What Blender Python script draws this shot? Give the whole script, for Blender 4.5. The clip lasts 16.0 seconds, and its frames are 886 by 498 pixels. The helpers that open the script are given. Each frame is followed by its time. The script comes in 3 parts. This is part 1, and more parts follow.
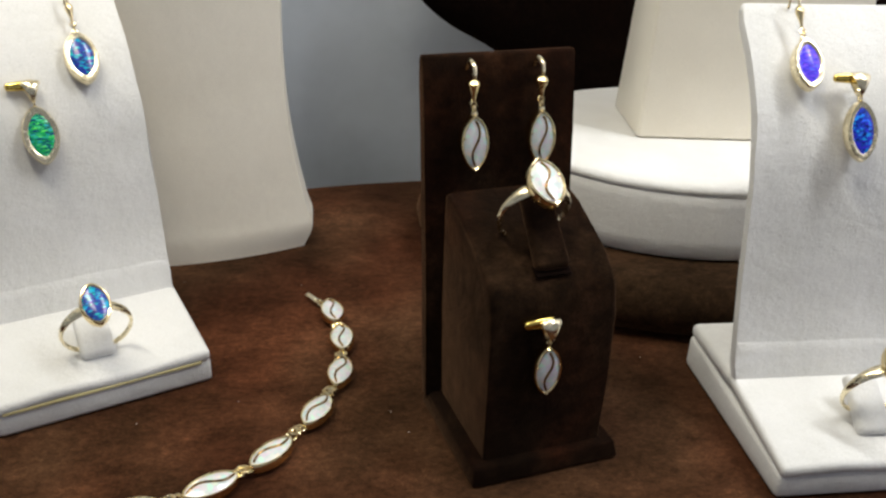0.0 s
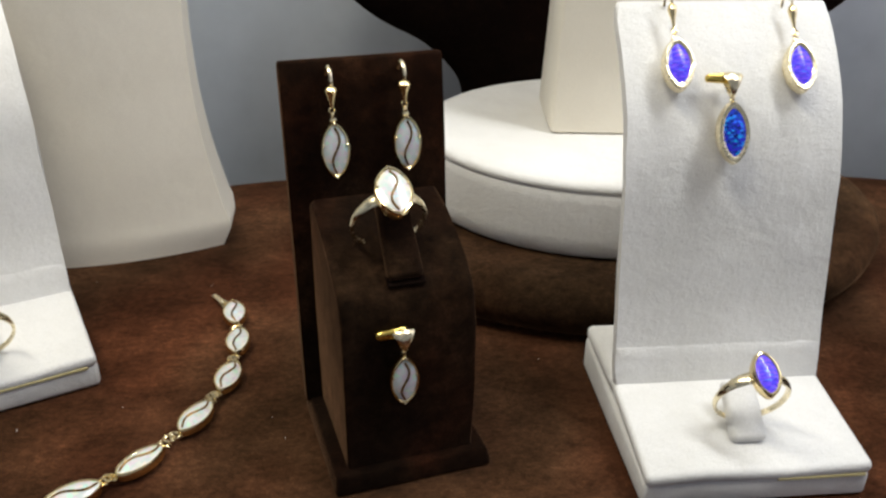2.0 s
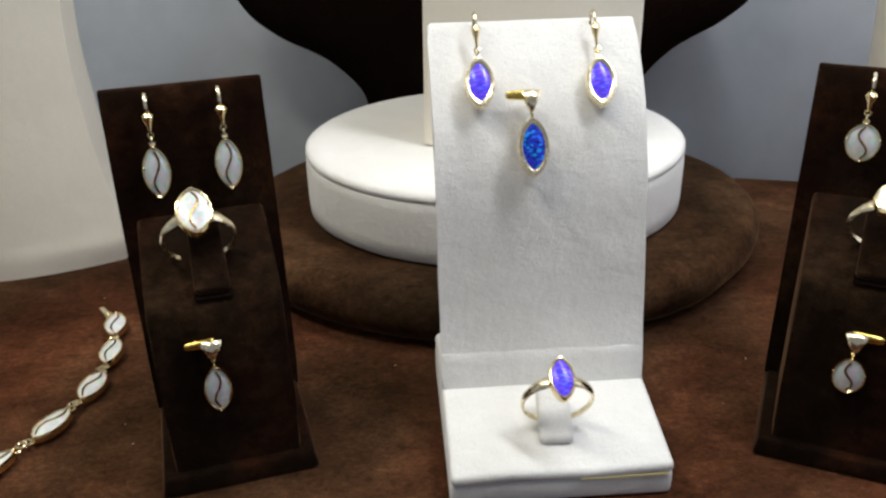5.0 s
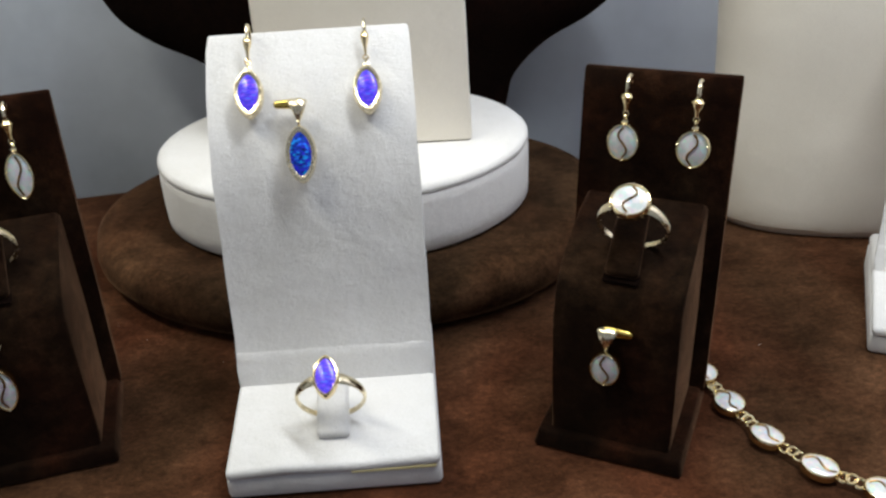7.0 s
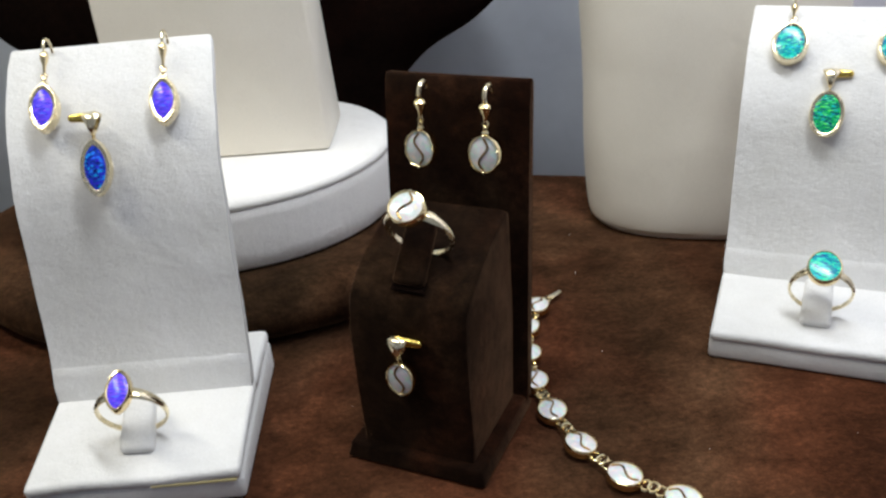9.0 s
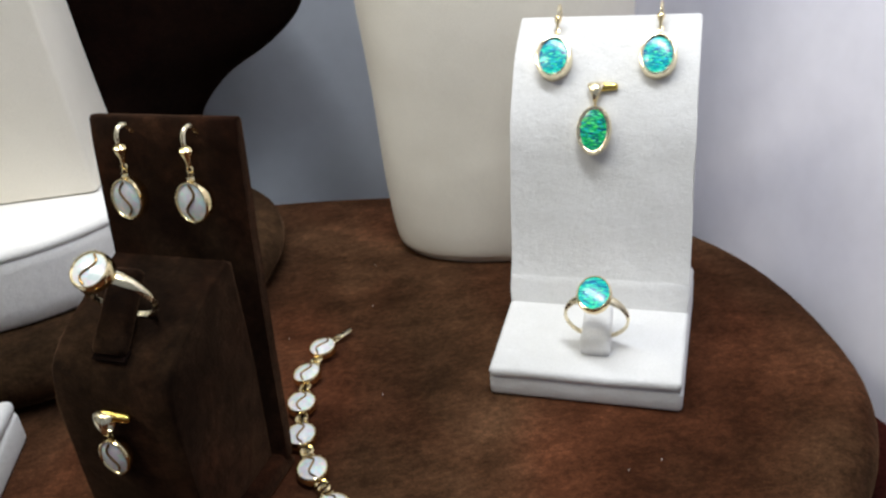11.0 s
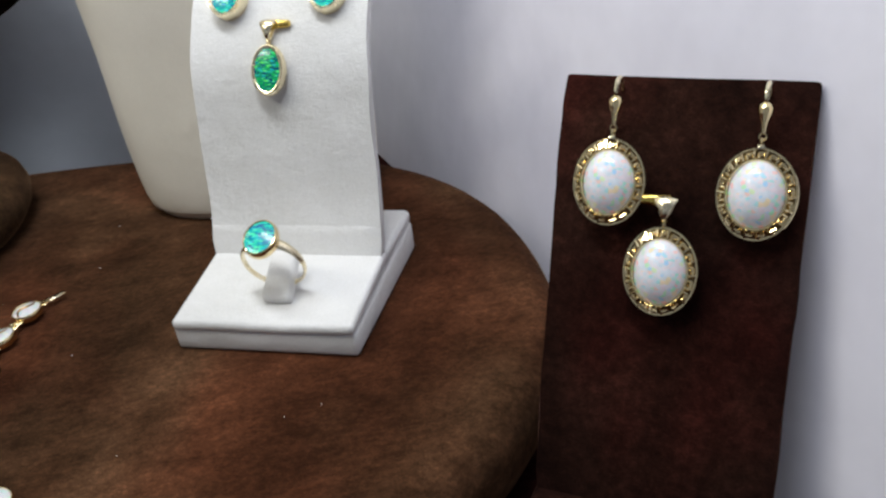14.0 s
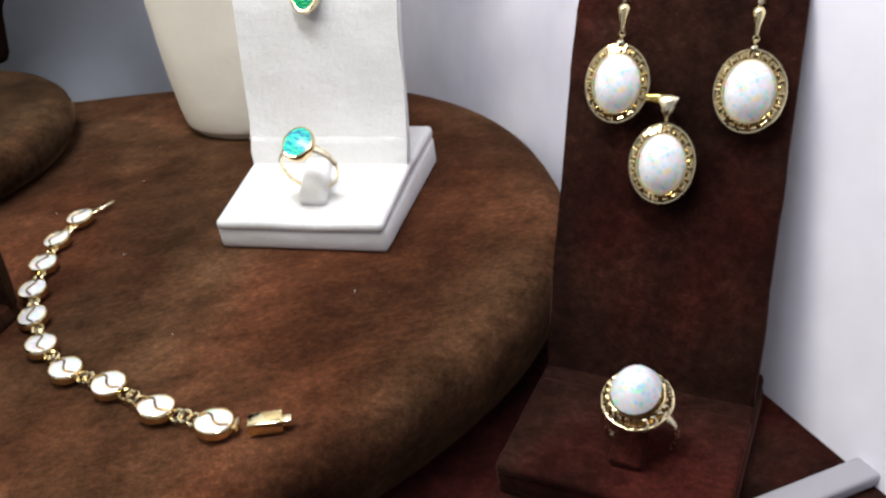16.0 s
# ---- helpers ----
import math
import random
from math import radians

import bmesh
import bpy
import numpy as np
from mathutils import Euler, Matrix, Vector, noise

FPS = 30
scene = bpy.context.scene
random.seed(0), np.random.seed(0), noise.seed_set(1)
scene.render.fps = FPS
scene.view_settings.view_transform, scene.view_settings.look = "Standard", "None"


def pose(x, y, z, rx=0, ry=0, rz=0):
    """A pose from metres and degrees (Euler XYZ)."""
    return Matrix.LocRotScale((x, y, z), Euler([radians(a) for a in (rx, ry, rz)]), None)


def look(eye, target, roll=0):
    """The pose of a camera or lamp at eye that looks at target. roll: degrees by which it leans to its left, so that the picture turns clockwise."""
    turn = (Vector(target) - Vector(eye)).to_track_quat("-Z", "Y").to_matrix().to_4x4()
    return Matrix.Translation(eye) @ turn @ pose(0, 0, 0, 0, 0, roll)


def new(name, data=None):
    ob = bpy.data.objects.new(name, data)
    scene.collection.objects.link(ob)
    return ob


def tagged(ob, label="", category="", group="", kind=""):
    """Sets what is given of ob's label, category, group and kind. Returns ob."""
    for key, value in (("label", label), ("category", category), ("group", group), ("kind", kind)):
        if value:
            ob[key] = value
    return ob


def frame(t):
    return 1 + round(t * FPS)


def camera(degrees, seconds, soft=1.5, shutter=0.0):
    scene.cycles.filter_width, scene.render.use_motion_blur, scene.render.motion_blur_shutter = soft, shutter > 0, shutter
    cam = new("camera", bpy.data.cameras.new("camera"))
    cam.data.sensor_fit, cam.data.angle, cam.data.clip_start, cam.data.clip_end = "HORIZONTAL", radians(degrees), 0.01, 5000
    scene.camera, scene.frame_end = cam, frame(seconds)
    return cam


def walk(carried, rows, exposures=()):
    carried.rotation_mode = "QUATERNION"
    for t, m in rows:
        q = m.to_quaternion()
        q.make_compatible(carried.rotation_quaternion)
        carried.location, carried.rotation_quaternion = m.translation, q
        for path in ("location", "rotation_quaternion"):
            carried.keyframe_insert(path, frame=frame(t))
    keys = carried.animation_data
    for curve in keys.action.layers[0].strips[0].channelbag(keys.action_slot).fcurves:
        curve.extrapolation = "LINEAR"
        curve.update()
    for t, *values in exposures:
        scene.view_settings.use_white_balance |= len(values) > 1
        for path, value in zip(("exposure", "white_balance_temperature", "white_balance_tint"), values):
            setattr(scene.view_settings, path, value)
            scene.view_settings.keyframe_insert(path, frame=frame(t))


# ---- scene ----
cam = camera(53.6, 16.0, soft=2.5)
PATH = [
    (0, (-0.147, -0.241, 0.161), (0.103, 1.534, -0.725), 2.4),
    (0.5, (-0.139, -0.238, 0.162), (0.105, 1.531, -0.74), 2.3),
    (1, (-0.125, -0.237, 0.163), (0.088, 1.524, -0.76), 2.2),
    (1.5, (-0.113, -0.238, 0.164), (0.084, 1.52, -0.768), 1.6),
    (2, (-0.103, -0.24, 0.168), (0.086, 1.52, -0.764), 1.1),
    (2.5, (-0.09, -0.243, 0.17), (0.08, 1.521, -0.758), 0.6),
    (3, (-0.082, -0.246, 0.172), (0.086, 1.518, -0.757), 0.5),
    (3.5, (-0.071, -0.249, 0.172), (0.069, 1.522, -0.748), -0.1),
    (4, (-0.06, -0.251, 0.174), (0.057, 1.52, -0.749), -0.7),
    (6.5, (0.004, -0.262, 0.179), (0.086, 1.503, -0.759), -2.3),
    (7, (0.03, -0.265, 0.183), (0.075, 1.491, -0.775), -3.3),
    (7.5, (0.05, -0.266, 0.184), (0.079, 1.487, -0.779), -3.9),
    (8, (0.072, -0.264, 0.181), (0.073, 1.494, -0.772), -4.5),
    (8.2, (0.077, -0.266, 0.178), (0.078, 1.502, -0.757), -4.7),
    (10.3, (0.127, -0.258, 0.177), (0.187, 1.502, -0.772), -6.0),
    (10.5, (0.135, -0.253, 0.176), (0.228, 1.502, -0.778), -6.0),
    (11, (0.151, -0.247, 0.173), (0.3, 1.512, -0.768), -6.6),
    (11.5, (0.161, -0.245, 0.173), (0.352, 1.509, -0.769), -6.6),
    (12, (0.179, -0.247, 0.17), (0.387, 1.511, -0.761), -7.0),
    (12.5, (0.191, -0.249, 0.166), (0.403, 1.498, -0.785), -7.0),
    (13, (0.208, -0.252, 0.159), (0.427, 1.488, -0.802), -7.0),
    (13.5, (0.22, -0.253, 0.156), (0.441, 1.473, -0.829), -7.2),
    (14, (0.235, -0.258, 0.15), (0.453, 1.465, -0.842), -8.0),
    (14.5, (0.237, -0.262, 0.138), (0.448, 1.448, -0.878), -8.4),
    (15, (0.235, -0.269, 0.132), (0.427, 1.424, -0.916), -8.7),
    (15.5, (0.231, -0.277, 0.134), (0.405, 1.407, -0.932), -8.7),
    (16, (0.225, -0.287, 0.147), (0.406, 1.399, -0.914), -8.2),
]
walk(cam, [(t, look(eye, target, roll)) for t, eye, target, roll in PATH],
     [(0.0, 0.02, 6620, 10), (4.0, 0.02, 6580, 10), (6.5, -0.10, 6370, 10), (8.2, -0.08, 6350, 10), (11.0, -0.05, 6350, 10), (12.4, -0.10, 6320, 10),
      (13.4, -0.20, 6320, 10), (14.4, -0.12, 6400, 10), (15.0, 0.0, 6480, 11), (15.5, 0.20, 6500, 12), (16.0, 0.45, 6500, 12)])

# ---- light: the showcase lamps above, and the dim shop around ----
world = bpy.data.worlds.new("shop")
scene.world = world
world.use_nodes = True
world.node_tree.nodes["Background"].inputs[0].default_value = (0.80, 0.86, 1.0, 1)
world.node_tree.nodes["Background"].inputs[1].default_value = 0.27


def lamp(name, eye, target, size, size_y, watts, colour):
    data = bpy.data.lights.new(name, "AREA")
    data.shape, data.size, data.size_y, data.energy, data.color = "RECTANGLE", size, size_y, watts, colour
    ob = new(name, data)
    ob.matrix_world = look(eye, target)
    return ob


lamp("showcase_lamp", (-0.30, -0.05, 0.56), (-0.25, 0.0, 0.0), 0.50, 0.06, 2.4, (1.0, 0.96, 0.81))
lamp("showcase_lamp", (0.14, -0.045, 0.55), (0.19, 0.0, 0.0), 0.36, 0.06, 1.62, (0.96, 0.99, 1.0))
lamp("showcase_lamp", (0.235, -0.15, 0.50), (0.36, -0.06, 0.06), 0.20, 0.06, 0.82, (0.94, 0.98, 1.0))


# ---- materials ----
def material(name, rough=0.5, metal=0.0, coat=0.0, sheen=0.0, tint=None):
    m = bpy.data.materials.new(name)
    m.use_nodes = True
    b = m.node_tree.nodes["Principled BSDF"]
    b.inputs["Roughness"].default_value = rough
    b.inputs["Metallic"].default_value = metal
    b.inputs["Coat Weight"].default_value = coat
    b.inputs["Coat Roughness"].default_value = 0.04
    b.inputs["Sheen Weight"].default_value = sheen
    b.inputs["Sheen Roughness"].default_value = 0.45
    if tint:
        b.inputs["Sheen Tint"].default_value = (*tint, 1)
    return m, m.node_tree, b


def noise_tex(tree, scale, detail=3, rough=0.55, stretch=None, kind="ShaderNodeTexNoise"):
    co = tree.nodes.new("ShaderNodeTexCoord")
    mp = tree.nodes.new("ShaderNodeMapping")
    if stretch:
        mp.inputs["Scale"].default_value = stretch
    tree.links.new(co.outputs["Object"], mp.inputs["Vector"])
    n = tree.nodes.new(kind)
    n.inputs["Scale"].default_value = scale
    if kind == "ShaderNodeTexNoise":
        n.inputs["Detail"].default_value = detail
        n.inputs["Roughness"].default_value = rough
    tree.links.new(mp.outputs["Vector"], n.inputs["Vector"])
    return n


def ramp(tree, source, stops):
    r = tree.nodes.new("ShaderNodeValToRGB")
    e = r.color_ramp.elements
    while len(e) < len(stops):
        e.new(0.5)
    for k, (at, c) in zip(e, stops):
        k.position, k.color = at, (*c, 1)
    tree.links.new(source, r.inputs["Fac"])
    return r.outputs["Color"]


def blend(tree, a, b, fac, mode="MIX"):
    n = tree.nodes.new("ShaderNodeMix")
    n.data_type, n.blend_type = "RGBA", mode
    for sock, v in ((n.inputs[0], fac), (n.inputs[6], a), (n.inputs[7], b)):
        if isinstance(v, bpy.types.NodeSocket):
            tree.links.new(v, sock)
        else:
            sock.default_value = v if isinstance(v, float) else (*v, 1)
    return n.outputs[2]


def bump(tree, bsdf, heights):
    last = None
    for source, strength, distance in heights:
        n = tree.nodes.new("ShaderNodeBump")
        n.inputs["Strength"].default_value, n.inputs["Distance"].default_value = strength, distance
        tree.links.new(source, n.inputs["Height"])
        if last:
            tree.links.new(last, n.inputs["Normal"])
        last = n.outputs["Normal"]
    tree.links.new(last, bsdf.inputs["Normal"])


def suede(name, dark, mid, light, patch, sheen=0.5, hue=(1.25, 0.8, 0.7), tint=(0.42, 0.235, 0.125), nap_width=0.28):
    m, t, b = material(name, 1.0, sheen=sheen, tint=tint)
    b.inputs["Sheen Roughness"].default_value = nap_width
    big = noise_tex(t, patch, 5, 0.62)
    other = noise_tex(t, patch * 0.7, 2, 0.5, (1.3, 0.8, 1))
    mid_n = noise_tex(t, patch * 4.5, 7, 0.74, (1, 1.5, 1))
    fine = noise_tex(t, 1500, 2, 0.6)
    c = ramp(t, big.outputs["Fac"], ((0.34, dark), (0.50, mid), (0.66, light)))
    c = blend(t, c, ramp(t, other.outputs["Fac"], ((0.42, (1, 1, 1)), (0.62, hue))), 1.0, "MULTIPLY")
    g = ramp(t, mid_n.outputs["Fac"], ((0.32, (0.5, 0.5, 0.5)), (0.68, (1.45, 1.42, 1.38))))
    c = blend(t, c, g, 0.85, "MULTIPLY")
    speck = noise_tex(t, 420, 4, 0.7, (1, 1.3, 1))
    k = ramp(t, speck.outputs["Fac"], ((0.30, (0.45, 0.45, 0.45)), (0.5, (0.95, 0.95, 0.95)), (0.72, (1.8, 1.72, 1.62))))
    c = blend(t, c, k, 0.65, "MULTIPLY")
    f = ramp(t, fine.outputs["Fac"], ((0.3, (0.6, 0.6, 0.6)), (0.75, (1.4, 1.4, 1.4))))
    c = blend(t, c, f, 0.6, "MULTIPLY")
    t.links.new(c, b.inputs["Base Color"])
    nap = t.nodes.new("ShaderNodeMath")
    nap.operation = "MULTIPLY"
    nap.inputs[1].default_value = sheen * 2
    t.links.new(mid_n.outputs["Fac"], nap.inputs[0])
    t.links.new(nap.outputs[0], b.inputs["Sheen Weight"])
    b.inputs["Specular IOR Level"].default_value = 0.05
    bump(t, b, ((fine.outputs["Fac"], 0.4, 0.0004), (speck.outputs["Fac"], 0.25, 0.0007), (mid_n.outputs["Fac"], 0.12, 0.0015)))
    return m


def cloth(name, base, stain, rough=0.9, sheen=0.2, grain=1600, grain_depth=0.0004, soft_depth=0.0015, pits=0.2):
    m, t, b = material(name, rough, sheen=sheen, tint=(1, 1, 1))
    big = noise_tex(t, 22, 4, 0.6)
    fine = noise_tex(t, grain, 3, 0.6)
    pit = noise_tex(t, 260, 4, 0.7)
    c = ramp(t, big.outputs["Fac"], ((0.30, stain), (0.58, base)))
    f = ramp(t, fine.outputs["Fac"], ((0.3, (0.90, 0.90, 0.90)), (0.7, (1.0, 1.0, 1.0))))
    c = blend(t, c, f, 0.8, "MULTIPLY")
    t.links.new(c, b.inputs["Base Color"])
    b.inputs["Specular IOR Level"].default_value = 0.2
    dent = noise_tex(t, 75, 3, 0.5, (1, 1, 0.6))
    bump(t, b, ((fine.outputs["Fac"], 0.4, grain_depth), (dent.outputs["Fac"], pits * 1.1, 0.0035), (pit.outputs["Fac"], pits * 1.6, 0.0011), (big.outputs["Fac"], 0.3, soft_depth)))
    return m


def gold(name, colour, rough):
    m, t, b = material(name, rough, 1.0)
    n = noise_tex(t, 500, 3)
    t.links.new(ramp(t, n.outputs["Fac"], ((0.3, tuple(v * 0.86 for v in colour)), (0.7, colour))), b.inputs["Base Color"])
    t.links.new(ramp(t, n.outputs["Fac"], ((0.3, (rough * 0.7,) * 3), (0.8, (rough * 1.6,) * 3))), b.inputs["Roughness"])
    bump(t, b, ((n.outputs["Fac"], 0.15, 0.0002),))
    return m


def opal(name, stops, cells, stretch, flash, amount, gloss=0.25):
    """A play of colour: stretched cells of changing hue under a clear polished surface."""
    m, t, b = material(name, 0.25, coat=gloss)
    b.inputs["Specular IOR Level"].default_value = gloss
    b.inputs["Coat Roughness"].default_value = 0.1
    v = noise_tex(t, cells, kind="ShaderNodeTexVoronoi", stretch=stretch)
    wob = noise_tex(t, cells * 0.5, 3)
    sep = t.nodes.new("ShaderNodeSeparateColor")
    t.links.new(v.outputs["Color"], sep.inputs["Color"])
    c = ramp(t, sep.outputs["Red"], stops)
    hi = ramp(t, sep.outputs["Green"], ((0.74, (0, 0, 0)), (0.86, (1, 1, 1))))
    lum = t.nodes.new("ShaderNodeRGBToBW")
    t.links.new(hi, lum.inputs["Color"])
    mul = t.nodes.new("ShaderNodeMath")
    mul.operation = "MULTIPLY"
    mul.inputs[1].default_value = amount
    t.links.new(lum.outputs["Val"], mul.inputs[0])
    fl = ramp(t, sep.outputs["Blue"], flash)
    c = blend(t, c, fl, mul.outputs[0])
    shade = ramp(t, wob.outputs["Fac"], ((0.3, (0.86, 0.86, 0.86)), (0.7, (1.08, 1.08, 1.08))))
    c = blend(t, c, shade, 0.7, "MULTIPLY")
    t.links.new(c, b.inputs["Base Color"])
    return m


SUEDE_TABLE = suede("brown suede table", (0.025, 0.0122, 0.0062), (0.050, 0.0242, 0.0122), (0.094, 0.0470, 0.0240), 15, 0.30, (1.14, 0.84, 0.80))
SUEDE_BASE = suede("brown suede disc", (0.020, 0.0112, 0.0060), (0.040, 0.0222, 0.0116), (0.078, 0.0435, 0.0225), 18, 0.34, (1.10, 0.92, 0.86))
SUEDE_STAND = suede("dark brown velvet", (0.004, 0.0020, 0.0011), (0.008, 0.0042, 0.0023), (0.022, 0.0117, 0.0062), 34, 0.26, tint=(0.50, 0.27, 0.15), nap_width=0.42)
SUEDE_BUST = suede("very dark brown velvet", (0.0045, 0.0022, 0.0015), (0.006, 0.003, 0.002), (0.009, 0.0045, 0.003), 12, 0.06)
SUEDE_RED = suede("reddish brown velvet", (0.012, 0.0046, 0.0034), (0.022, 0.0086, 0.0062), (0.040, 0.0165, 0.0115), 22, 0.40, (1.25, 0.66, 0.72), (0.42, 0.20, 0.15))
VELVET = cloth("white velvet", (0.745, 0.735, 0.725), (0.66, 0.65, 0.63))
LEATHER = cloth("cream leatherette", (0.86, 0.805, 0.70), (0.81, 0.755, 0.65), 0.55, 0.05, 2600, 0.0001, 0.003, 0.05)
PLINTH = cloth("ivory velvet", (0.80, 0.785, 0.765), (0.73, 0.71, 0.68))
YELLOWED = cloth("yellowed glue edge", (0.66, 0.58, 0.30), (0.55, 0.46, 0.22))
WALL_BACK = cloth("blue-grey panel", (0.62, 0.665, 0.73), (0.57, 0.615, 0.68), 0.35, 0.0, 40, 0.0, 0.0, 0.0)
WALL_SIDE = cloth("pale lavender panel", (0.82, 0.80, 0.88), (0.78, 0.76, 0.85), 0.28, 0.0, 40, 0.0, 0.0, 0.0)
GOLD = gold("polished yellow gold", (0.93, 0.76, 0.43), 0.13)
GOLD_PALE = gold("pale satin gold", (0.95, 0.84, 0.58), 0.22)
GOLD_DEEP = gold("deep yellow gold", (0.85, 0.63, 0.16), 0.20)
PASTEL = ((0.0, (1.0, 0.62, 0.66)), (0.3, (0.98, 0.86, 0.55)), (0.55, (0.45, 0.98, 0.66)), (1.0, (0.50, 0.74, 1.0)))
OPAL_WHITE = opal("white opal", ((0.0, (0.56, 0.66, 0.66)), (0.5, (0.72, 0.72, 0.72)), (1.0, (0.68, 0.60, 0.70))), 800, (1, 1, 1), PASTEL, 0.5, 0.7)
FIRE = ((0.0, (0.98, 0.50, 0.56)), (0.3, (0.92, 0.80, 0.42)), (0.55, (0.34, 0.92, 0.56)), (1.0, (0.40, 0.66, 0.98)))
OPAL_MILK = opal("milky opal with pastel fire", ((0.0, (0.68, 0.76, 0.84)), (0.5, (0.78, 0.78, 0.82)), (1.0, (0.84, 0.72, 0.77))), 1000, (1, 1.1, 1), FIRE, 0.82)
OPAL_VIOLET = opal("violet-blue opal", ((0.0, (0.06, 0.04, 0.72)), (0.5, (0.09, 0.06, 0.93)), (1.0, (0.19, 0.08, 0.97))), 1300, (0.5, 1.7, 1), ((0.0, (0.05, 0.22, 0.98)), (1.0, (0.34, 0.08, 0.98))), 0.7)
OPAL_BLUE = opal("deep blue opal", ((0.0, (0.003, 0.01, 0.12)), (0.5, (0.006, 0.05, 0.50)), (1.0, (0.03, 0.015, 0.62))), 1400, (0.7, 1.3, 1), ((0.0, (0.0, 0.40, 0.80)), (1.0, (0.03, 0.15, 0.95))), 0.9)
OPAL_TEAL = opal("teal opal", ((0.0, (0.0, 0.04, 0.20)), (0.35, (0.0, 0.24, 0.40)), (0.7, (0.0, 0.50, 0.42)), (1.0, (0.02, 0.72, 0.45))), 1650, (0.42, 1.6, 1), ((0.0, (0.10, 0.95, 0.40)), (1.0, (0.02, 0.55, 0.90))), 0.9, 0.36)
OPAL_GREEN = opal("green opal", ((0.0, (0.0, 0.03, 0.16)), (0.4, (0.0, 0.18, 0.12)), (1.0, (0.01, 0.55, 0.10))), 1650, (0.45, 1.6, 1), ((0.0, (0.12, 0.95, 0.08)), (1.0, (0.0, 0.40, 0.60))), 0.9, 0.36)
OPAL_NIGHT = opal("blue opal with teal sparks", ((0.0, (0.004, 0.01, 0.14)), (0.5, (0.006, 0.07, 0.34)), (1.0, (0.03, 0.03, 0.42))), 1400, (0.65, 1.7, 1), ((0.0, (0.0, 0.70, 0.45)), (1.0, (0.0, 0.32, 0.85))), 0.95, 0.36)
# gold with the dark of gaps and recesses put into its colour
GOLD_DARK = gold("gold darkened as in shade", (0.30, 0.18, 0.06), 0.28)
ACRYLIC, _t, _b = material("clear acrylic edge", 0.05)
_b.inputs["Base Color"].default_value = (0.46, 0.44, 0.48, 1)
_b.inputs["Roughness"].default_value = 0.25
_b.inputs["Transmission Weight"].default_value = 0.35
PLASTER = cloth("white ceiling", (0.8, 0.8, 0.8), (0.75, 0.75, 0.75))


# ---- building helpers: shapes are given in centimetres ----
CM = 0.01


def part(name, bm, mat, parent=None, label="", smooth=True, angle=40, m=None):
    bmesh.ops.recalc_face_normals(bm, faces=bm.faces)
    if m:
        bm.transform(m)
    bm.transform(Matrix.Scale(CM, 4))
    for e in bm.edges:
        if len(e.link_faces) == 2 and e.calc_face_angle(0) > radians(angle):
            e.smooth = False
    for f in bm.faces:
        f.smooth = smooth
    me = bpy.data.meshes.new(name)
    bm.to_mesh(me)
    bm.free()
    me.materials.append(mat)
    ob = new(name, me)
    if parent:
        ob.parent = parent
    return tagged(ob, label)


def thing(name, m, label, category, group="", kind=""):
    ob = new(name)
    ob.empty_display_size = 0.01
    ob.matrix_world = m
    return tagged(ob, label, category, group, kind)


def at(x, y, z, yaw=0.0, lean=None):
    """A pose in centimetres; lean: stands on edge with its face to the front, leaning back by that angle."""
    return pose(x * CM, y * CM, z * CM, 0 if lean is None else 90 - lean, 0, yaw) if lean is None else (
        pose(x * CM, y * CM, z * CM, 0, 0, yaw) @ pose(0, 0, 0, 90 - lean))


def loft(rings, caps=True, bm=None):
    bm = bm or bmesh.new()
    made = [[bm.verts.new(p) for p in r] for r in rings]
    n = len(rings[0])
    for a, b in zip(made, made[1:]):
        for i in range(n):
            bm.faces.new((a[i], a[(i + 1) % n], b[(i + 1) % n], b[i]))
    if caps:
        bm.faces.new(made[0][::-1])
        bm.faces.new(made[-1])
    return bm


def tube(points, r, closed=False, n=8, bm=None):
    """A round bar along a line; r may be a number or one for each point."""
    pts = [Vector(p) for p in points]
    k = len(pts)
    rings = []
    side = None
    for i, p in enumerate(pts):
        a = pts[(i - 1) % k] if closed or i else p
        b = pts[(i + 1) % k] if closed or i < k - 1 else p
        d = (b - a).normalized()
        if side is None:
            side = d.orthogonal().normalized()
        side = (side - d * side.dot(d)).normalized()
        up = d.cross(side)
        rr = r[i] if isinstance(r, (list, tuple)) else r
        rings.append([p + (side * math.cos(2 * math.pi * j / n) + up * math.sin(2 * math.pi * j / n)) * rr for j in range(n)])
    if closed:
        rings.append(rings[0])
        bm = loft(rings[:-1], False, bm)
        bm.verts.ensure_lookup_table()
        base = len(bm.verts) - n * k
        for j in range(n):
            q = [bm.verts[base + (k - 1) * n + j], bm.verts[base + (k - 1) * n + (j + 1) % n], bm.verts[base + (j + 1) % n], bm.verts[base + j]]
            bm.faces.new(q)
        return bm
    return loft(rings, True, bm)


def circle(r, n=24, ry=None, start=0.0, turn=1.0):
    return [(r * math.cos(2 * math.pi * (start + turn * i / n)), (ry or r) * math.sin(2 * math.pi * (start + turn * i / n))) for i in range(n)]


def box(x0, x1, y0, y1, z0, z1, r=0.1, seg=3):
    bm = bmesh.new()
    bmesh.ops.create_cube(bm, size=1)
    bm.transform(Matrix.Translation(((x0 + x1) / 2, (y0 + y1) / 2, (z0 + z1) / 2)) @ Matrix.Diagonal((x1 - x0, y1 - y0, z1 - z0, 1)))
    if r:
        bmesh.ops.bevel(bm, geom=bm.edges[:], offset=r, segments=seg, profile=0.5, affect="EDGES")
    return bm


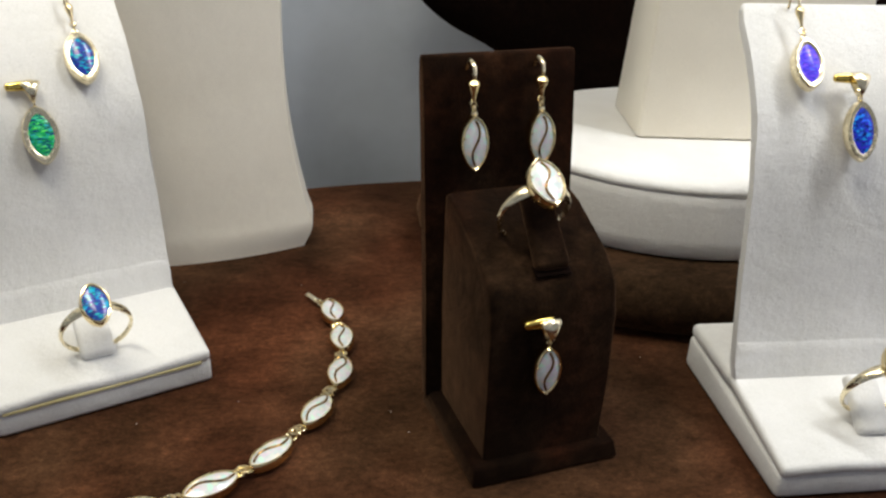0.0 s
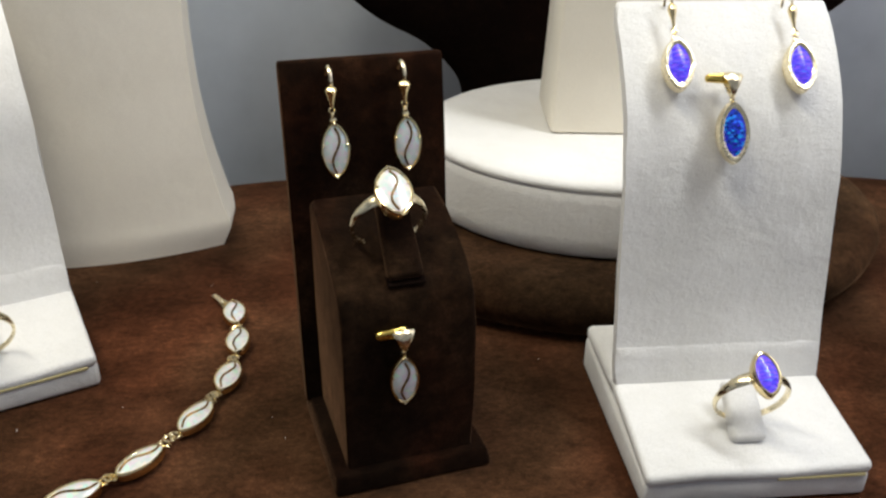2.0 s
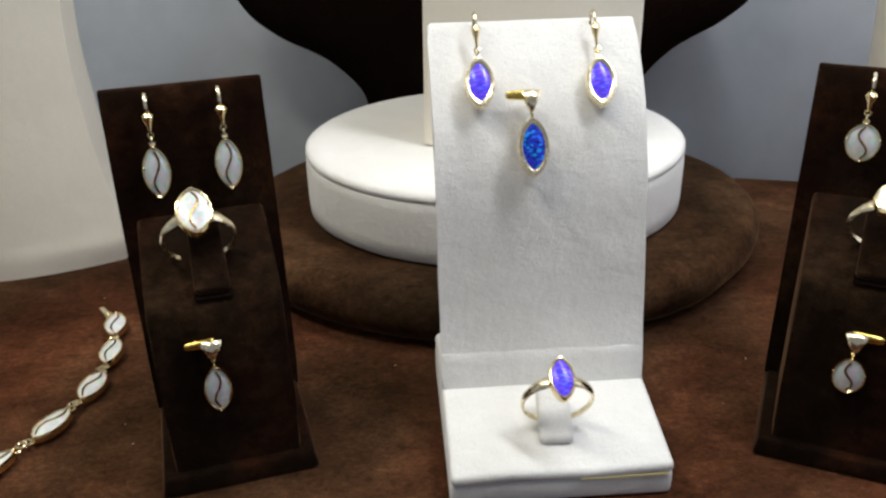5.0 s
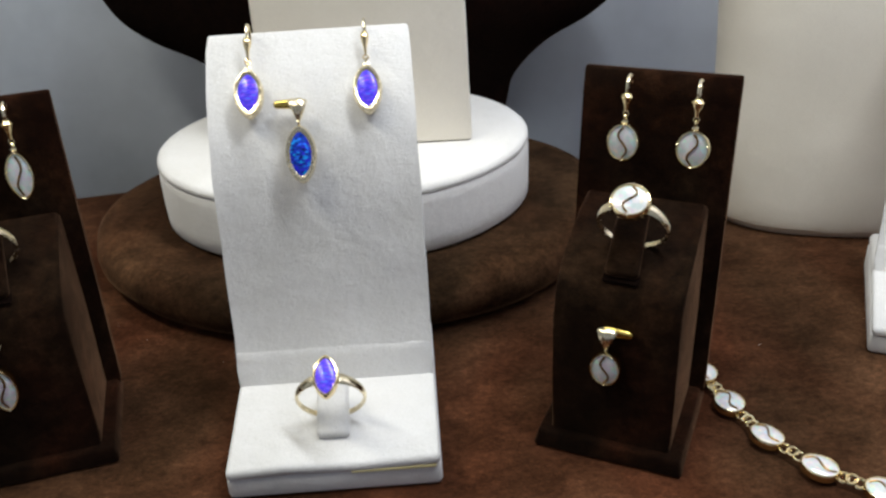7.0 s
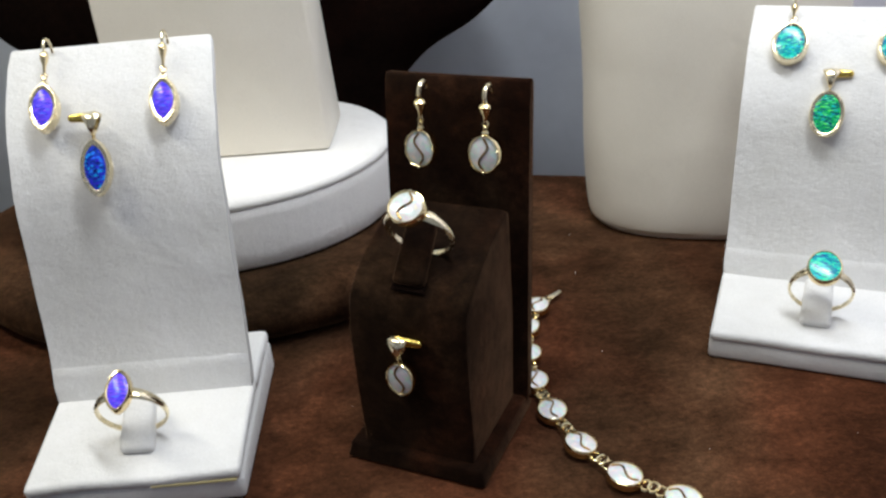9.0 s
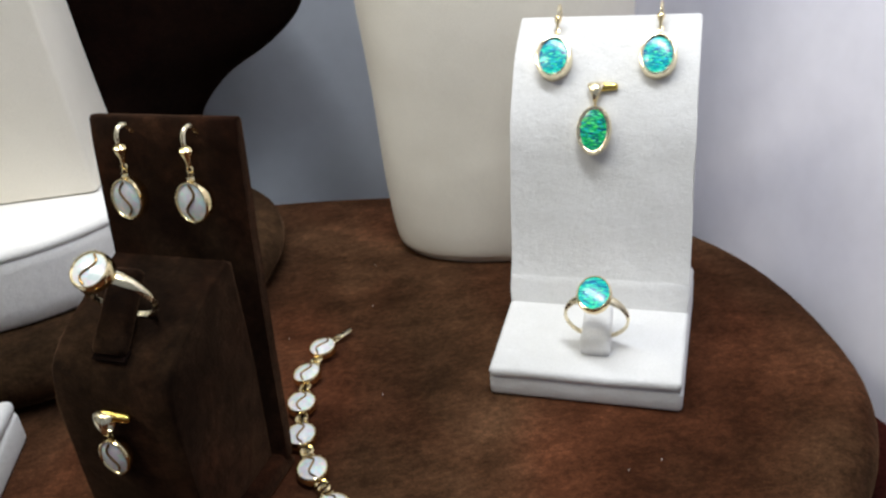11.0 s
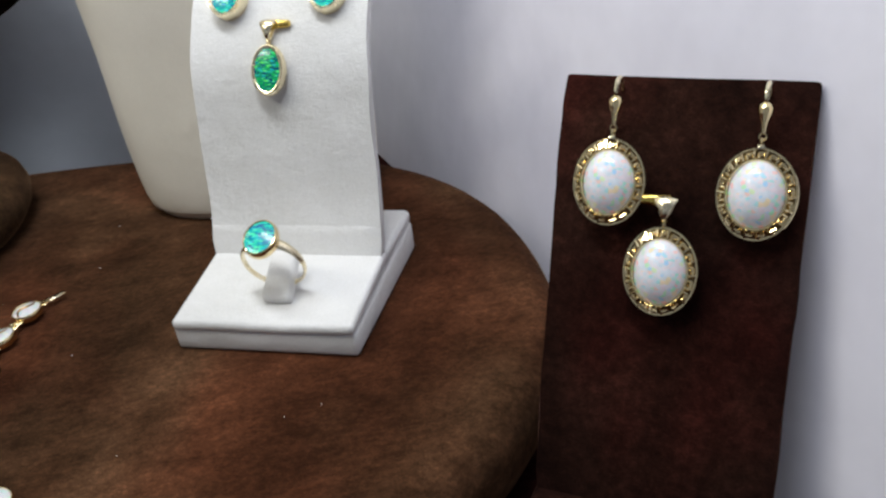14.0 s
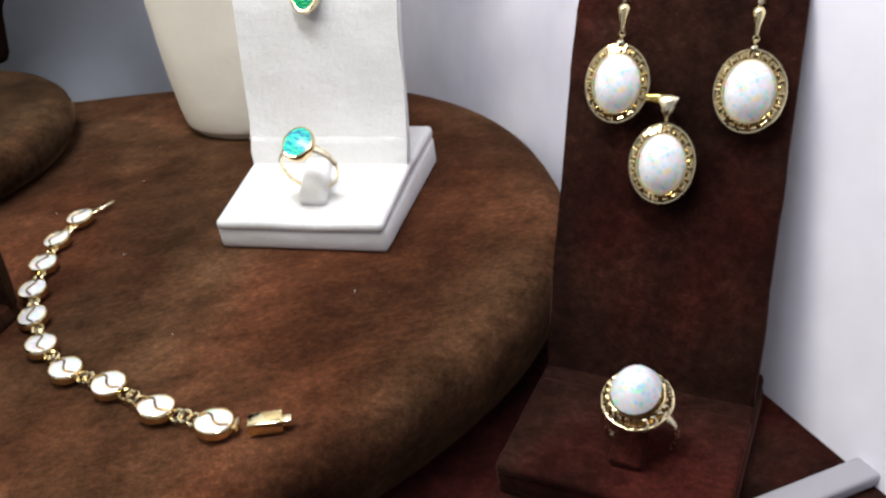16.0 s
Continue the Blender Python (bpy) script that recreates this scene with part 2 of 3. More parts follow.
def extrude_yz(profile, w0, w1, steps=1, r=0.0, seg=2, wave=0.0):
    """A closed outline in y and z, drawn out across x from w0 to w1, with soft edges."""
    xs = [w0 + (w1 - w0) * i / steps for i in range(steps + 1)]
    bm = loft([[(x, y, z) for y, z in profile] for x in xs])
    if r:
        bm.edges.ensure_lookup_table()
        ends = [e for e in bm.edges if all(abs(v.co.x - w0) < 1e-6 for v in e.verts) or all(abs(v.co.x - w1) < 1e-6 for v in e.verts)]
        bmesh.ops.bevel(bm, geom=ends, offset=r, segments=seg, profile=0.5, affect="EDGES")
    if wave:
        for v in bm.verts:
            v.co += Vector((noise.noise(v.co * 0.8), noise.noise(v.co * 0.8 + Vector((9, 3, 1))), 0)) * wave
    return bm


def curve_through(points, n):
    """A smooth line through points in the plane."""
    pts = [Vector(p) for p in points]
    ext = [2 * pts[0] - pts[1]] + pts + [2 * pts[-1] - pts[-2]]
    out = []
    for i in range(1, len(ext) - 2):
        a, b, c, d = ext[i - 1:i + 3]
        for k in range(n):
            u = k / n
            out.append(0.5 * (2 * b + (c - a) * u + (2 * a - 5 * b + 4 * c - d) * u * u + (3 * b - a - 3 * c + d) * u ** 3))
    return [tuple(p) for p in out] + [tuple(pts[-1])]


# ---- the setting ----
FLOOR = -3.46
# the far end of the platform: its own plan, turned and sized into the room
EAST = Matrix.Translation((0.0002, 0.0140, 0)) @ Matrix.Rotation(radians(-0.35), 4, "Z") @ Matrix.Scale(0.962, 4)


def oval_rings(cx, cy, rx, ry, profile, n=96, turn=0.0, wobble=0.0, front=None, full=2.0):
    """Rings of an oval body; profile: inset from the edge, height."""
    rings = []
    c, s = math.cos(radians(turn)), math.sin(radians(turn))
    for inset, z in profile:
        ring = []
        for i in range(n):
            a = 2 * math.pi * i / n
            k = 1 + wobble * noise.noise(Vector((math.cos(a) * 2.2, math.sin(a) * 2.2, z * 0.3)))
            ca, sa = math.cos(a), math.sin(a)
            if sa > 0:
                k /= (abs(ca) ** full + sa ** full) ** (1 / full)
            x, y = (rx - inset) * ca * k, ((front if front and sa < 0 else ry) - inset) * sa * k
            ring.append((cx + c * x - s * y, cy + s * x + c * y, z))
        rings.append(ring)
    return rings


def round_edge(r, top, steps=7, turn=90):
    return [(r - r * math.sin(radians(90 - turn * i / steps)), top - r + r * math.cos(radians(90 - turn * i / steps))) for i in range(steps + 1)]


def build_setting():
    lower = box(-75, 38.5, -60, 20.5, FLOOR - 2, FLOOR, 0)
    tagged(part("floor", lower, SUEDE_RED, smooth=False), "lower shelf floor covered in reddish brown suede", "floor", kind="structure")
    prof = [(0.75, FLOOR), (0.45, FLOOR + 0.6), (0.1, FLOOR + 1.5)] + round_edge(1.15, 0.0) + [(3.5, 0.0), (7, 0.0), (10.5, 0.0), (13.5, 0.0)]
    bm = loft(oval_rings(0, -1.1, 29.9, 17.7, prof, 120, -3.0, 0.004, 15.3, 2.6))
    tagged(part("platform", bm, SUEDE_TABLE, angle=60), "raised oval platform covered in worn brown suede", "platform", kind="structure")
    # back wall and side walls, with thickness
    tagged(part("wall_back", box(-75, 41, 20.0, 21.5, FLOOR - 2, 62, 0), WALL_BACK, smooth=False), "plain blue-grey back panel of the showcase", "wall", kind="structure")
    side = bmesh.new()
    line = [(34.75, -18.1), (25.7, 20.0), (27.3, 20.0), (36.35, -18.1)]
    # the panel leans outward by ten degrees
    loft([[(x + 0.176 * (z - FLOOR), y, z) for x, y in line] for z in (FLOOR - 2, 62)], bm=side)
    tagged(part("wall_right", side, WALL_SIDE, smooth=False), "smooth pale lavender-white side panel leaning slightly outward", "wall", kind="structure")
    tagged(part("wall_left", box(-76.5, -75, -60, 21.5, FLOOR - 2, 62, 0), WALL_BACK, smooth=False), "plain grey side panel of the showcase", "wall", kind="structure")
    tagged(part("ceiling", box(-76.5, 51, -40, 21.5, 62, 64, 0), PLASTER, smooth=False), "plain white showcase ceiling", "ceiling", kind="structure")
    strip = box(-9.8, 0.0, -0.42, 0.34, 0.02, 0.42, 0.10)
    strip.transform(Matrix.Translation((34.1, -14.6, FLOOR)) @ Matrix.Rotation(radians(9), 4, "Z"))
    tagged(part("trim", strip, ACRYLIC), "clear acrylic strip along the shelf edge", "trim", kind="structure")


build_setting()


# ---- large display forms ----
def form_ring(w, front, back, z, cx, cy, n=48, corner=0.55):
    """A section with a bowed front and a flatter back."""
    out = []
    for i in range(n):
        a = 2 * math.pi * i / n
        x = math.copysign(abs(math.cos(a)) ** corner, math.cos(a)) * w
        y = math.sin(a)
        y = -front * abs(y) ** 0.9 if y < 0 else back * abs(y) ** 0.6
        out.append((cx + x, cy + y, z))
    return out


def sharp_ring(w, front, back, z, n=32):
    """A bowed front panel with a sharp corner to a flat side."""
    arc = [(-w + 2 * w * i / n, -front * (1 - (2 * i / n - 1) ** 2)) for i in range(n + 1)]
    rest = [(w + 0.02, 0.25), (w + 0.05, back * 0.6), (w - 0.1, back), (0, back + 0.3), (-w + 0.1, back), (-w - 0.05, back * 0.6), (-w - 0.02, 0.25)]
    return [(x, y, z) for x, y in arc + rest]


def display_form(name, x, y, yaw, table, mat, label, corner=0.6, z=0.0, sharp=False, room=None):
    """table: height, half width, bulge to the front, depth to the back, shift of the centre."""
    ob = thing(name, (room or Matrix.Identity(4)) @ at(x, y, z, yaw), label, "display bust")
    keys = [(a, *b) for a, *b in table]
    zs = curve_through([(k[0], k[1]) for k in keys], 5)
    fr = curve_through([(k[0], k[2]) for k in keys], 5)
    bk = curve_through([(k[0], k[3]) for k in keys], 5)
    if sharp:
        rings = [sharp_ring(w, f, b, h) for (h, w), (_, f), (_, b) in zip(zs, fr, bk)]
        part("body", loft(rings), mat, ob, angle=28)
        return ob
    rings = []
    first = (zs[0][0], zs[0][1], fr[0][1], bk[0][1])
    rings.append(form_ring(first[1] - 0.35, first[2] - 0.35, first[3] - 0.35, first[0], 0, 0, corner=corner))
    rings.append(form_ring(first[1] - 0.08, first[2] - 0.08, first[3] - 0.08, first[0] + 0.06, 0, 0, corner=corner))
    for (h, w), (_, f), (_, b) in zip(zs, fr, bk):
        rings.append(form_ring(w, f, b, max(h, first[0] + 0.3), 0, 0, corner=corner))
    part("body", loft(rings), mat, ob, angle=70)
    return ob


def build_forms():
    display_form("white_bust", -22.2, 8.5, 2, (
        (0.005, 6.35, 1.45, 2.6), (0.9, 6.72, 1.45, 2.7), (1.8, 6.5, 1.4, 2.7), (4.2, 6.05, 1.4, 2.5), (7, 5.8, 1.4, 2.3), (10.5, 5.85, 1.5, 2.1),
        (16, 6.6, 1.8, 1.9), (24, 6.9, 1.8, 1.7), (28, 3.5, 1.4, 1.5)), LEATHER, "cream leatherette necklace bust with a flared foot", sharp=True)
    display_form("white_bust", 21.6, 7.1, -14, (
        (0.0, 4.7, 2.7, 1.3), (0.9, 5.0, 2.9, 1.5), (3.5, 5.2, 3.0, 1.6), (7, 5.25, 3.0, 1.6), (11, 5.45, 3.1, 1.7), (17, 5.75, 3.0, 1.8), (25, 6.0, 2.6, 1.8), (29, 3.5, 1.8, 1.5)),
        LEATHER, "cream leatherette necklace bust tapering to a rounded foot", 0.75, room=EAST)
    display_form("brown_bust", 1.3, 16.0, 0, (
        (0.0, 6.2, 1.3, 1.3), (1.4, 6.5, 1.3, 1.3), (2.7, 6.9, 1.4, 1.3), (4.2, 8.4, 1.5, 1.3), (5.4, 10.6, 1.7, 1.3), (6.8, 12.1, 1.9, 1.4), (8.8, 12.6, 2.2, 1.5),
        (11.8, 11.2, 2.6, 1.6), (15, 7.2, 2.4, 1.7), (18, 4.5, 2.2, 1.8), (23, 4.1, 2.0, 1.8)), SUEDE_BUST, "very dark brown velvet necklace bust with wide shoulders", 0.75, 2.22)
    # low cushion-edged disc
    ob = thing("display_disc", at(0, 0, 0), "low round brown suede disc with a cushioned edge", "display base")
    prof = [(1.0, 0.005), (0.45, 0.25), (0.1, 0.75), (0.0, 1.2), (0.12, 1.65), (0.45, 2.0), (0.95, 2.17), (1.6, 2.2), (4, 2.2), (7, 2.2)]
    rings = oval_rings(0.1, 8.9, 11.25, 9.0, prof, 96, 0, 0.012)
    part("cushion_edge", loft(rings[:7]), SUEDE_BASE, ob, angle=60)
    part("top_panel", loft(rings[6:]), SUEDE_BASE, ob, angle=60)
    # oval plinth with a lid seam, and the tapering block on it
    ob = thing("white_plinth", at(0, 8.4, 2.2), "round white velvet plinth with a rolled top seam", "plinth")
    prof = [(0.25, 0.005), (0.02, 0.2), (0.0, 0.8), (0.0, 2.1), (0.03, 2.44), (0.07, 2.50), (0.10, 2.52)]
    part("drum", loft(oval_rings(0, 0, 7.75, 6.35, prof, 80, 0, 0.003)), PLINTH, ob, angle=60)
    prof = [(0.07, 2.53), (0.01, 2.58), (0.03, 2.75), (0.18, 2.88), (0.6, 2.97), (2.0, 3.0), (5, 3.0)]
    part("lid", loft(oval_rings(0, 0, 7.75, 6.35, prof, 80, 0, 0.003)), PLINTH, ob, angle=60)
    ob = thing("white_block", at(1.3, 8.7, 5.2, -4), "tall tapering cream leatherette display block", "display bust")
    rings = []
    for h, w, f, b in ((0.0, 4.0, 1.9, 2.0), (0.1, 4.12, 2.02, 2.1), (2.5, 4.08, 2.0, 1.7), (5, 4.05, 2.1, 1.3), (9, 3.95, 2.2, 1.0), (14, 3.7, 2.1, 0.9), (18, 3.3, 1.8, 0.8)):
        rings.append([(-w, -f + 0.16, h), (-w + 0.05, -f + 0.05, h), (-w + 0.16, -f, h), (0, -f - 0.12, h), (w - 0.16, -f, h), (w - 0.05, -f + 0.05, h), (w, -f + 0.16, h),
                      (w - 0.06, b - 0.14, h), (w - 0.2, b, h), (-w + 0.2, b, h), (-w + 0.06, b - 0.14, h)])
    part("body", loft(rings), LEATHER, ob, angle=50)


build_forms()


# ---- jewellery stands ----
def plate_line(top):
    """The bent back plate: y and z from the fold to the upper edge."""
    k = (top - 1.25) / 10.3
    return curve_through([(-3.95, 1.55), (-3.4, 1.25 + 2.4 * k), (-2.95, 1.25 + 4.8 * k), (-2.35, 1.25 + 7.2 * k), (-1.35, 1.25 + 8.9 * k), (0.0, 1.25 + 10.3 * k)], 4)


def thick_line(line, th):
    back = []
    for i, (y, z) in enumerate(line):
        a, b = Vector(line[max(i - 1, 0)]), Vector(line[min(i + 1, len(line) - 1)])
        d = (b - a).normalized()
        back.append((y + d.y * th, z - d.x * th))
    (y1, z1), (y0, z0) = back[-1], line[-1]
    tip = [(y0 + (y1 - y0) * 0.2 + 0.03, z0 + (z1 - z0) * 0.2 + 0.09), (y0 + (y1 - y0) * 0.7 + 0.03, z0 + (z1 - z0) * 0.7 + 0.09)]
    return line + tip + back[::-1]


def finger(w=1.0, length=1.45, d=0.42, recline=50):
    """A padded tongue that holds a ring, cut from the pad and bent up so that it leans back; its foot is at the origin."""
    bm = box(-w / 2, w / 2, -d, 0.0, -0.25, length, 0.16, 4)
    for v in bm.verts:
        u = max(0.0, v.co.z / length)
        v.co.x *= 1.0 - 0.10 * u
        v.co.y += 0.10 * u * u
    bm.transform(Matrix.Rotation(radians(-recline), 4, "X"))
    return bm


def wedge(bm, lip, rise=0.36):
    """Lets the upper side of a base climb from its front edge to the fold."""
    for v in bm.verts:
        if v.co.z > 0.3:
            v.co.z += rise * min(1.0, max(0.0, (v.co.y - lip) / 3.5))
    return bm


def l_stand(x, y, yaw, top, label, mat=None, z=0.0, w=3.0, glue=(-2.85, 2.75), line=None, lip=-7.3, back=-0.75, seam=True, room=None, ring_x=0.0):
    mat = mat or VELVET
    rise = 0.36 if seam else 0.0
    ob = thing("jewellery_stand", (room or Matrix.Identity(4)) @ at(x, y, z, yaw), label, "jewellery stand", "jewellery stands")
    part("back_plate", extrude_yz(thick_line(line or plate_line(top), 0.32), -w, w, 10, 0.10, 2, 0.05), mat, ob, angle=50)
    part("base", wedge(box(-w - 0.06, w + 0.06, lip, back, 0.02, 0.80, 0.16, 3), lip, rise), mat, ob)
    rim = box(-w - 0.05, w + 0.05, lip + 3.55, back, 0.78, 1.24, 0.18, 3)
    part("base_back", wedge(rim, lip, rise), mat, ob)
    pad = box(-w - 0.04, w + 0.04, lip - 0.05, lip + 3.7, 0.86, 1.24, 0.15, 3)
    bmesh.ops.bisect_plane(pad, geom=pad.verts[:] + pad.edges[:] + pad.faces[:], plane_co=(0.7, 0, 0), plane_no=(1, 0, 0))
    bmesh.ops.bisect_plane(pad, geom=pad.verts[:] + pad.edges[:] + pad.faces[:], plane_co=(-1.4, 0, 0), plane_no=(1, 0, 0))
    for v in pad.verts:
        if v.co.y < lip + 0.4:
            v.co.z -= 0.10 + 0.05 * math.sin(v.co.x * 1.7 + x)
    part("pad", wedge(pad, lip, rise), mat, ob)
    if seam:
        strip = curve_through([(y - 0.022, h) for y, h in (line or plate_line(top))[:3]], 2)
        part("fold_strip", extrude_yz(thick_line(strip, 0.18), -w + 0.01, w - 0.01, 8, 0.02, 1), mat, ob, angle=50)
    if glue:
        part("glue_edge", box(*glue, lip - 0.06, -4.0, 0.74, 0.85, 0.03, 1), YELLOWED, ob, "yellowed glue line under the pad")
    part("ring_finger", finger() if seam else finger(0.95, 1.3), mat, ob, m=Matrix.Translation((ring_x, lip + 1.25, 1.3 if seam else 1.2)))
    return ob


def block_stand(x, y, yaw, label):
    ob = thing("ring_block_stand", at(x, y, 0, yaw), label, "jewellery stand", "jewellery stands")
    line = curve_through([(-1.15, 0.45), (-0.85, 4.0), (-0.45, 7.5), (-0.05, 10.38)], 4)
    part("back_plate", extrude_yz(thick_line(line, 0.34), -2.24, 2.24, 8, 0.07, 2, 0.02), SUEDE_STAND, ob, angle=50)
    prof = [(-1.15, 0.5)] + [(-1.0, 3.5), (-0.85, 6.8), (-1.1, 6.98)] + [(-1.9, 6.74), (-3.0, 6.26), (-3.7, 5.92), (-4.1, 5.7), (-4.35, 5.4), (-4.47, 5.0), (-4.5, 4.5), (-4.5, 2.5), (-4.55, 0.5)]
    part("block", extrude_yz(prof, -1.78, 1.78, 8, 0.14, 3, 0.02), SUEDE_STAND, ob, angle=50)
    bm = box(-2.22, 2.22, -4.95, -0.75, 0.01, 0.55, 0.12, 3)
    for v in bm.verts:
        if v.co.z > 0.3:
            v.co.x *= 0.965
            v.co.y = -2.9 + (v.co.y + 2.9) * 0.96
    part("base", bm, SUEDE_STAND, ob)
    part("ring_tab", finger(0.95, 1.9, 0.4, 40), SUEDE_STAND, ob, m=Matrix.Translation((0, -3.75, 5.95)))
    # no hole is cut; a thin dark slab stands in for its shade
    slot = box(-0.50, 0.50, -0.20, 0.16, -0.03, 0.03, 0.02, 1)
    part("slot", slot, SUEDE_BUST, ob, "thin dark slab standing in for the shaded ring slot", m=Matrix.Translation((0, -4.0, 5.86)) @ Matrix.Rotation(radians(27), 4, "X"))
    return ob


A_AT, B_AT, C_AT, D_AT, E_AT = (-24.4, 4.95, 24.4), (-10.09, -0.97, 13.1), (0.0, 0.0, 0.0), (10.15, -2.45, -26.5), (24.46, 1.42, -24.4)
F_AT = (30.75, -12.6, -35.8)
FRONT_Z = FLOOR / 0.962


def build_stands():
    l_stand(*A_AT, 10.55, "white velvet L-shaped stand holding green and blue opal jewellery", lip=-7.62)
    l_stand(*C_AT, 11.6, "white velvet L-shaped stand holding violet-blue opal jewellery", w=3.05, glue=(0.5, 2.95))
    l_stand(*E_AT, 10.45, "white velvet L-shaped stand holding teal oval opal jewellery", glue=None, room=EAST, ring_x=0.25)
    block_stand(*B_AT, "dark brown velvet block stand holding marquise opal jewellery")
    block_stand(*D_AT, "dark brown velvet block stand holding oval opal jewellery")
    line = curve_through([(0, 1.2), (0.95, 3.9), (2.05, 6.6), (3.1, 9.0), (4.38, 11.45)], 5)
    l_stand(*F_AT, 11.75, "large reddish brown velvet stand holding big white opals", SUEDE_RED, FRONT_Z, 3.03, None, line, -4.15, 1.6, False, EAST, 0.3)


# ---- jewellery ----
def outline(kind, w, h, n=36):
    pts = []
    for i in range(n):
        a = 2 * math.pi * i / n
        s, c = math.sin(a), math.cos(a)
        if kind == "marquise":
            pts.append((math.copysign(abs(c) ** 1.3, c) * w / 2, s * h / 2))
        else:
            pts.append((c * w / 2, s * h / 2))
    return pts


def bezel_mesh(kind, w, h, th, rim):
    o = outline(kind, w, h)
    k, j = 1 - 2 * rim / w, 1 - 2 * rim / h * (1.5 if kind == "marquise" else 1.0)
    lay = ((0.80, 0.80, 0.0), (0.95, 0.95, th * 0.12), (1, 1, th * 0.45), (0.98, 0.98, th * 0.85), (0.93, 0.94, th), ((k + 0.93) / 2, (j + 0.94) / 2, th * 1.02), (k, j, th * 0.94), (k * 0.98, j * 0.98, th * 0.6))
    return loft([[(x * a, y * b, z) for x, y in o] for a, b, z in lay]), k, j


def stone_mesh(kind, w, h, z, dome, k=1.0, j=1.0):
    o = outline(kind, w, h)
    lay = [1.0, 0.97, 0.9, 0.78, 0.6, 0.4, 0.2, 0.05]
    return loft([[(x * k * s, y * j * s, z + dome * (1 - s ** 2.4)) for x, y in o] for s in lay])


def split_line(w, h, z, dome, wide, flip=1):
    """The wavy gold bar across a two-part stone."""
    pts = []
    for i in range(17):
        u = i / 16 * 2 - 1
        x, y = flip * 0.16 * w * math.sin(u * math.pi), u * h * 0.46
        s = math.hypot(x / (w / 2), y / (h / 2))
        pts.append((x, y, z + dome * (1 - min(s, 1) ** 2.4) + 0.012))
    return tube(pts, wide, n=6)


def setting(ob, kind, w, h, mat, split=0, th=0.34, rim=0.09, dome=0.06, m=None, metal=None):
    """A bezel with its stone, facing along z."""
    bm, k, j = bezel_mesh(kind, w, h, th, rim)
    bz = part("bezel", bm, metal or GOLD, ob, m=m)
    part("stone", stone_mesh(kind, w, h, th * 0.9, dome, k, j), mat, ob, m=m)
    if split:
        part("divider", split_line(w * k, h * j, th * 0.9, dome, 0.032, split), GOLD_DARK, ob, "wavy dark gold divider", m=m)
        claws = bmesh.new()
        for px, py in ((0.0, 0.97), (0.86, 0.2), (-0.86, 0.2), (0.0, -0.97)):
            q = (px * w / 2 * (0.95 if kind == "marquise" else 1.06), py * h / 2)
            bmesh.ops.create_icosphere(claws, subdivisions=1, radius=0.036, matrix=Matrix.Translation((q[0] * 0.94, q[1] * 0.96, th * 0.98)))
        part("claws", claws, GOLD_PALE, ob, m=m)
    return bz


def ring_loop(ob, name, centre, r, wire, axis="Y", mat=None, squash=1.0):
    pts = []
    for x, y in circle(r, 16):
        pts.append({"X": (0, x, y * squash), "Y": (x, 0, y * squash), "Z": (x, y * squash, 0)}[axis])
    return part(name, tube([Vector(p) + Vector(centre) for p in pts], wire, True, 6), mat or GOLD, ob)


def drop_bead(y0, y1, fat=1.0):
    """A lathe-turned teardrop with a ball at its top, along y."""
    prof = [(0.0, 0.025), (0.10, 0.045), (0.35, 0.065), (0.6, 0.12), (0.78, 0.145), (0.9, 0.11), (0.96, 0.06), (1.0, 0.03)]
    return loft([[(x, y0 + (y1 - y0) * u, z) for x, z in circle(r * fat, 12)] for u, r in prof])


def earring(m, kind, w, h, mat, split=0, up=2.1, group="opal earrings", label="", rim=0.09, fancy=False, th=0.38, bend=0.0, metal=None, fat=0.9):
    """Hangs in its own xy plane: y to the top, z to the front; up: the height of the hook's bow over the stone's middle."""
    ob = thing("earring", m, label, "earring", group)
    if fancy:
        greek_setting(ob, w, h, mat)
    else:
        setting(ob, kind, w, h, mat, split, rim=rim, th=th, metal=metal)
    y = h / 2
    part("cap", box(-0.10, 0.10, y - 0.06, y + 0.07, 0.1, 0.28, 0.05, 2), GOLD_PALE, ob)
    ring_loop(ob, "jump_ring", (0, y + 0.13, 0.2), 0.085, 0.028, "X")
    ring_loop(ob, "jump_ring", (0, y + 0.25, 0.2), 0.075, 0.026, "Z")
    y1 = up - 0.42
    part("drop", drop_bead(y + 0.3, y1, fat), GOLD, ob, "teardrop bead", m=Matrix.Translation((0, 0, 0.2)))
    pts = [(0, y1 - 0.05, 0.2), (0, y1 + 0.1, 0.26), (0, up - 0.12, 0.22 - bend * 0.3), (0, up, 0.06 - bend * 0.6), (0, up - 0.02, -0.14 - bend), (0, up - 0.25, -0.36 - bend)]
    part("hook", tube(curve_through(pts, 4), 0.045 * fat, n=8), GOLD_PALE, ob)
    return ob


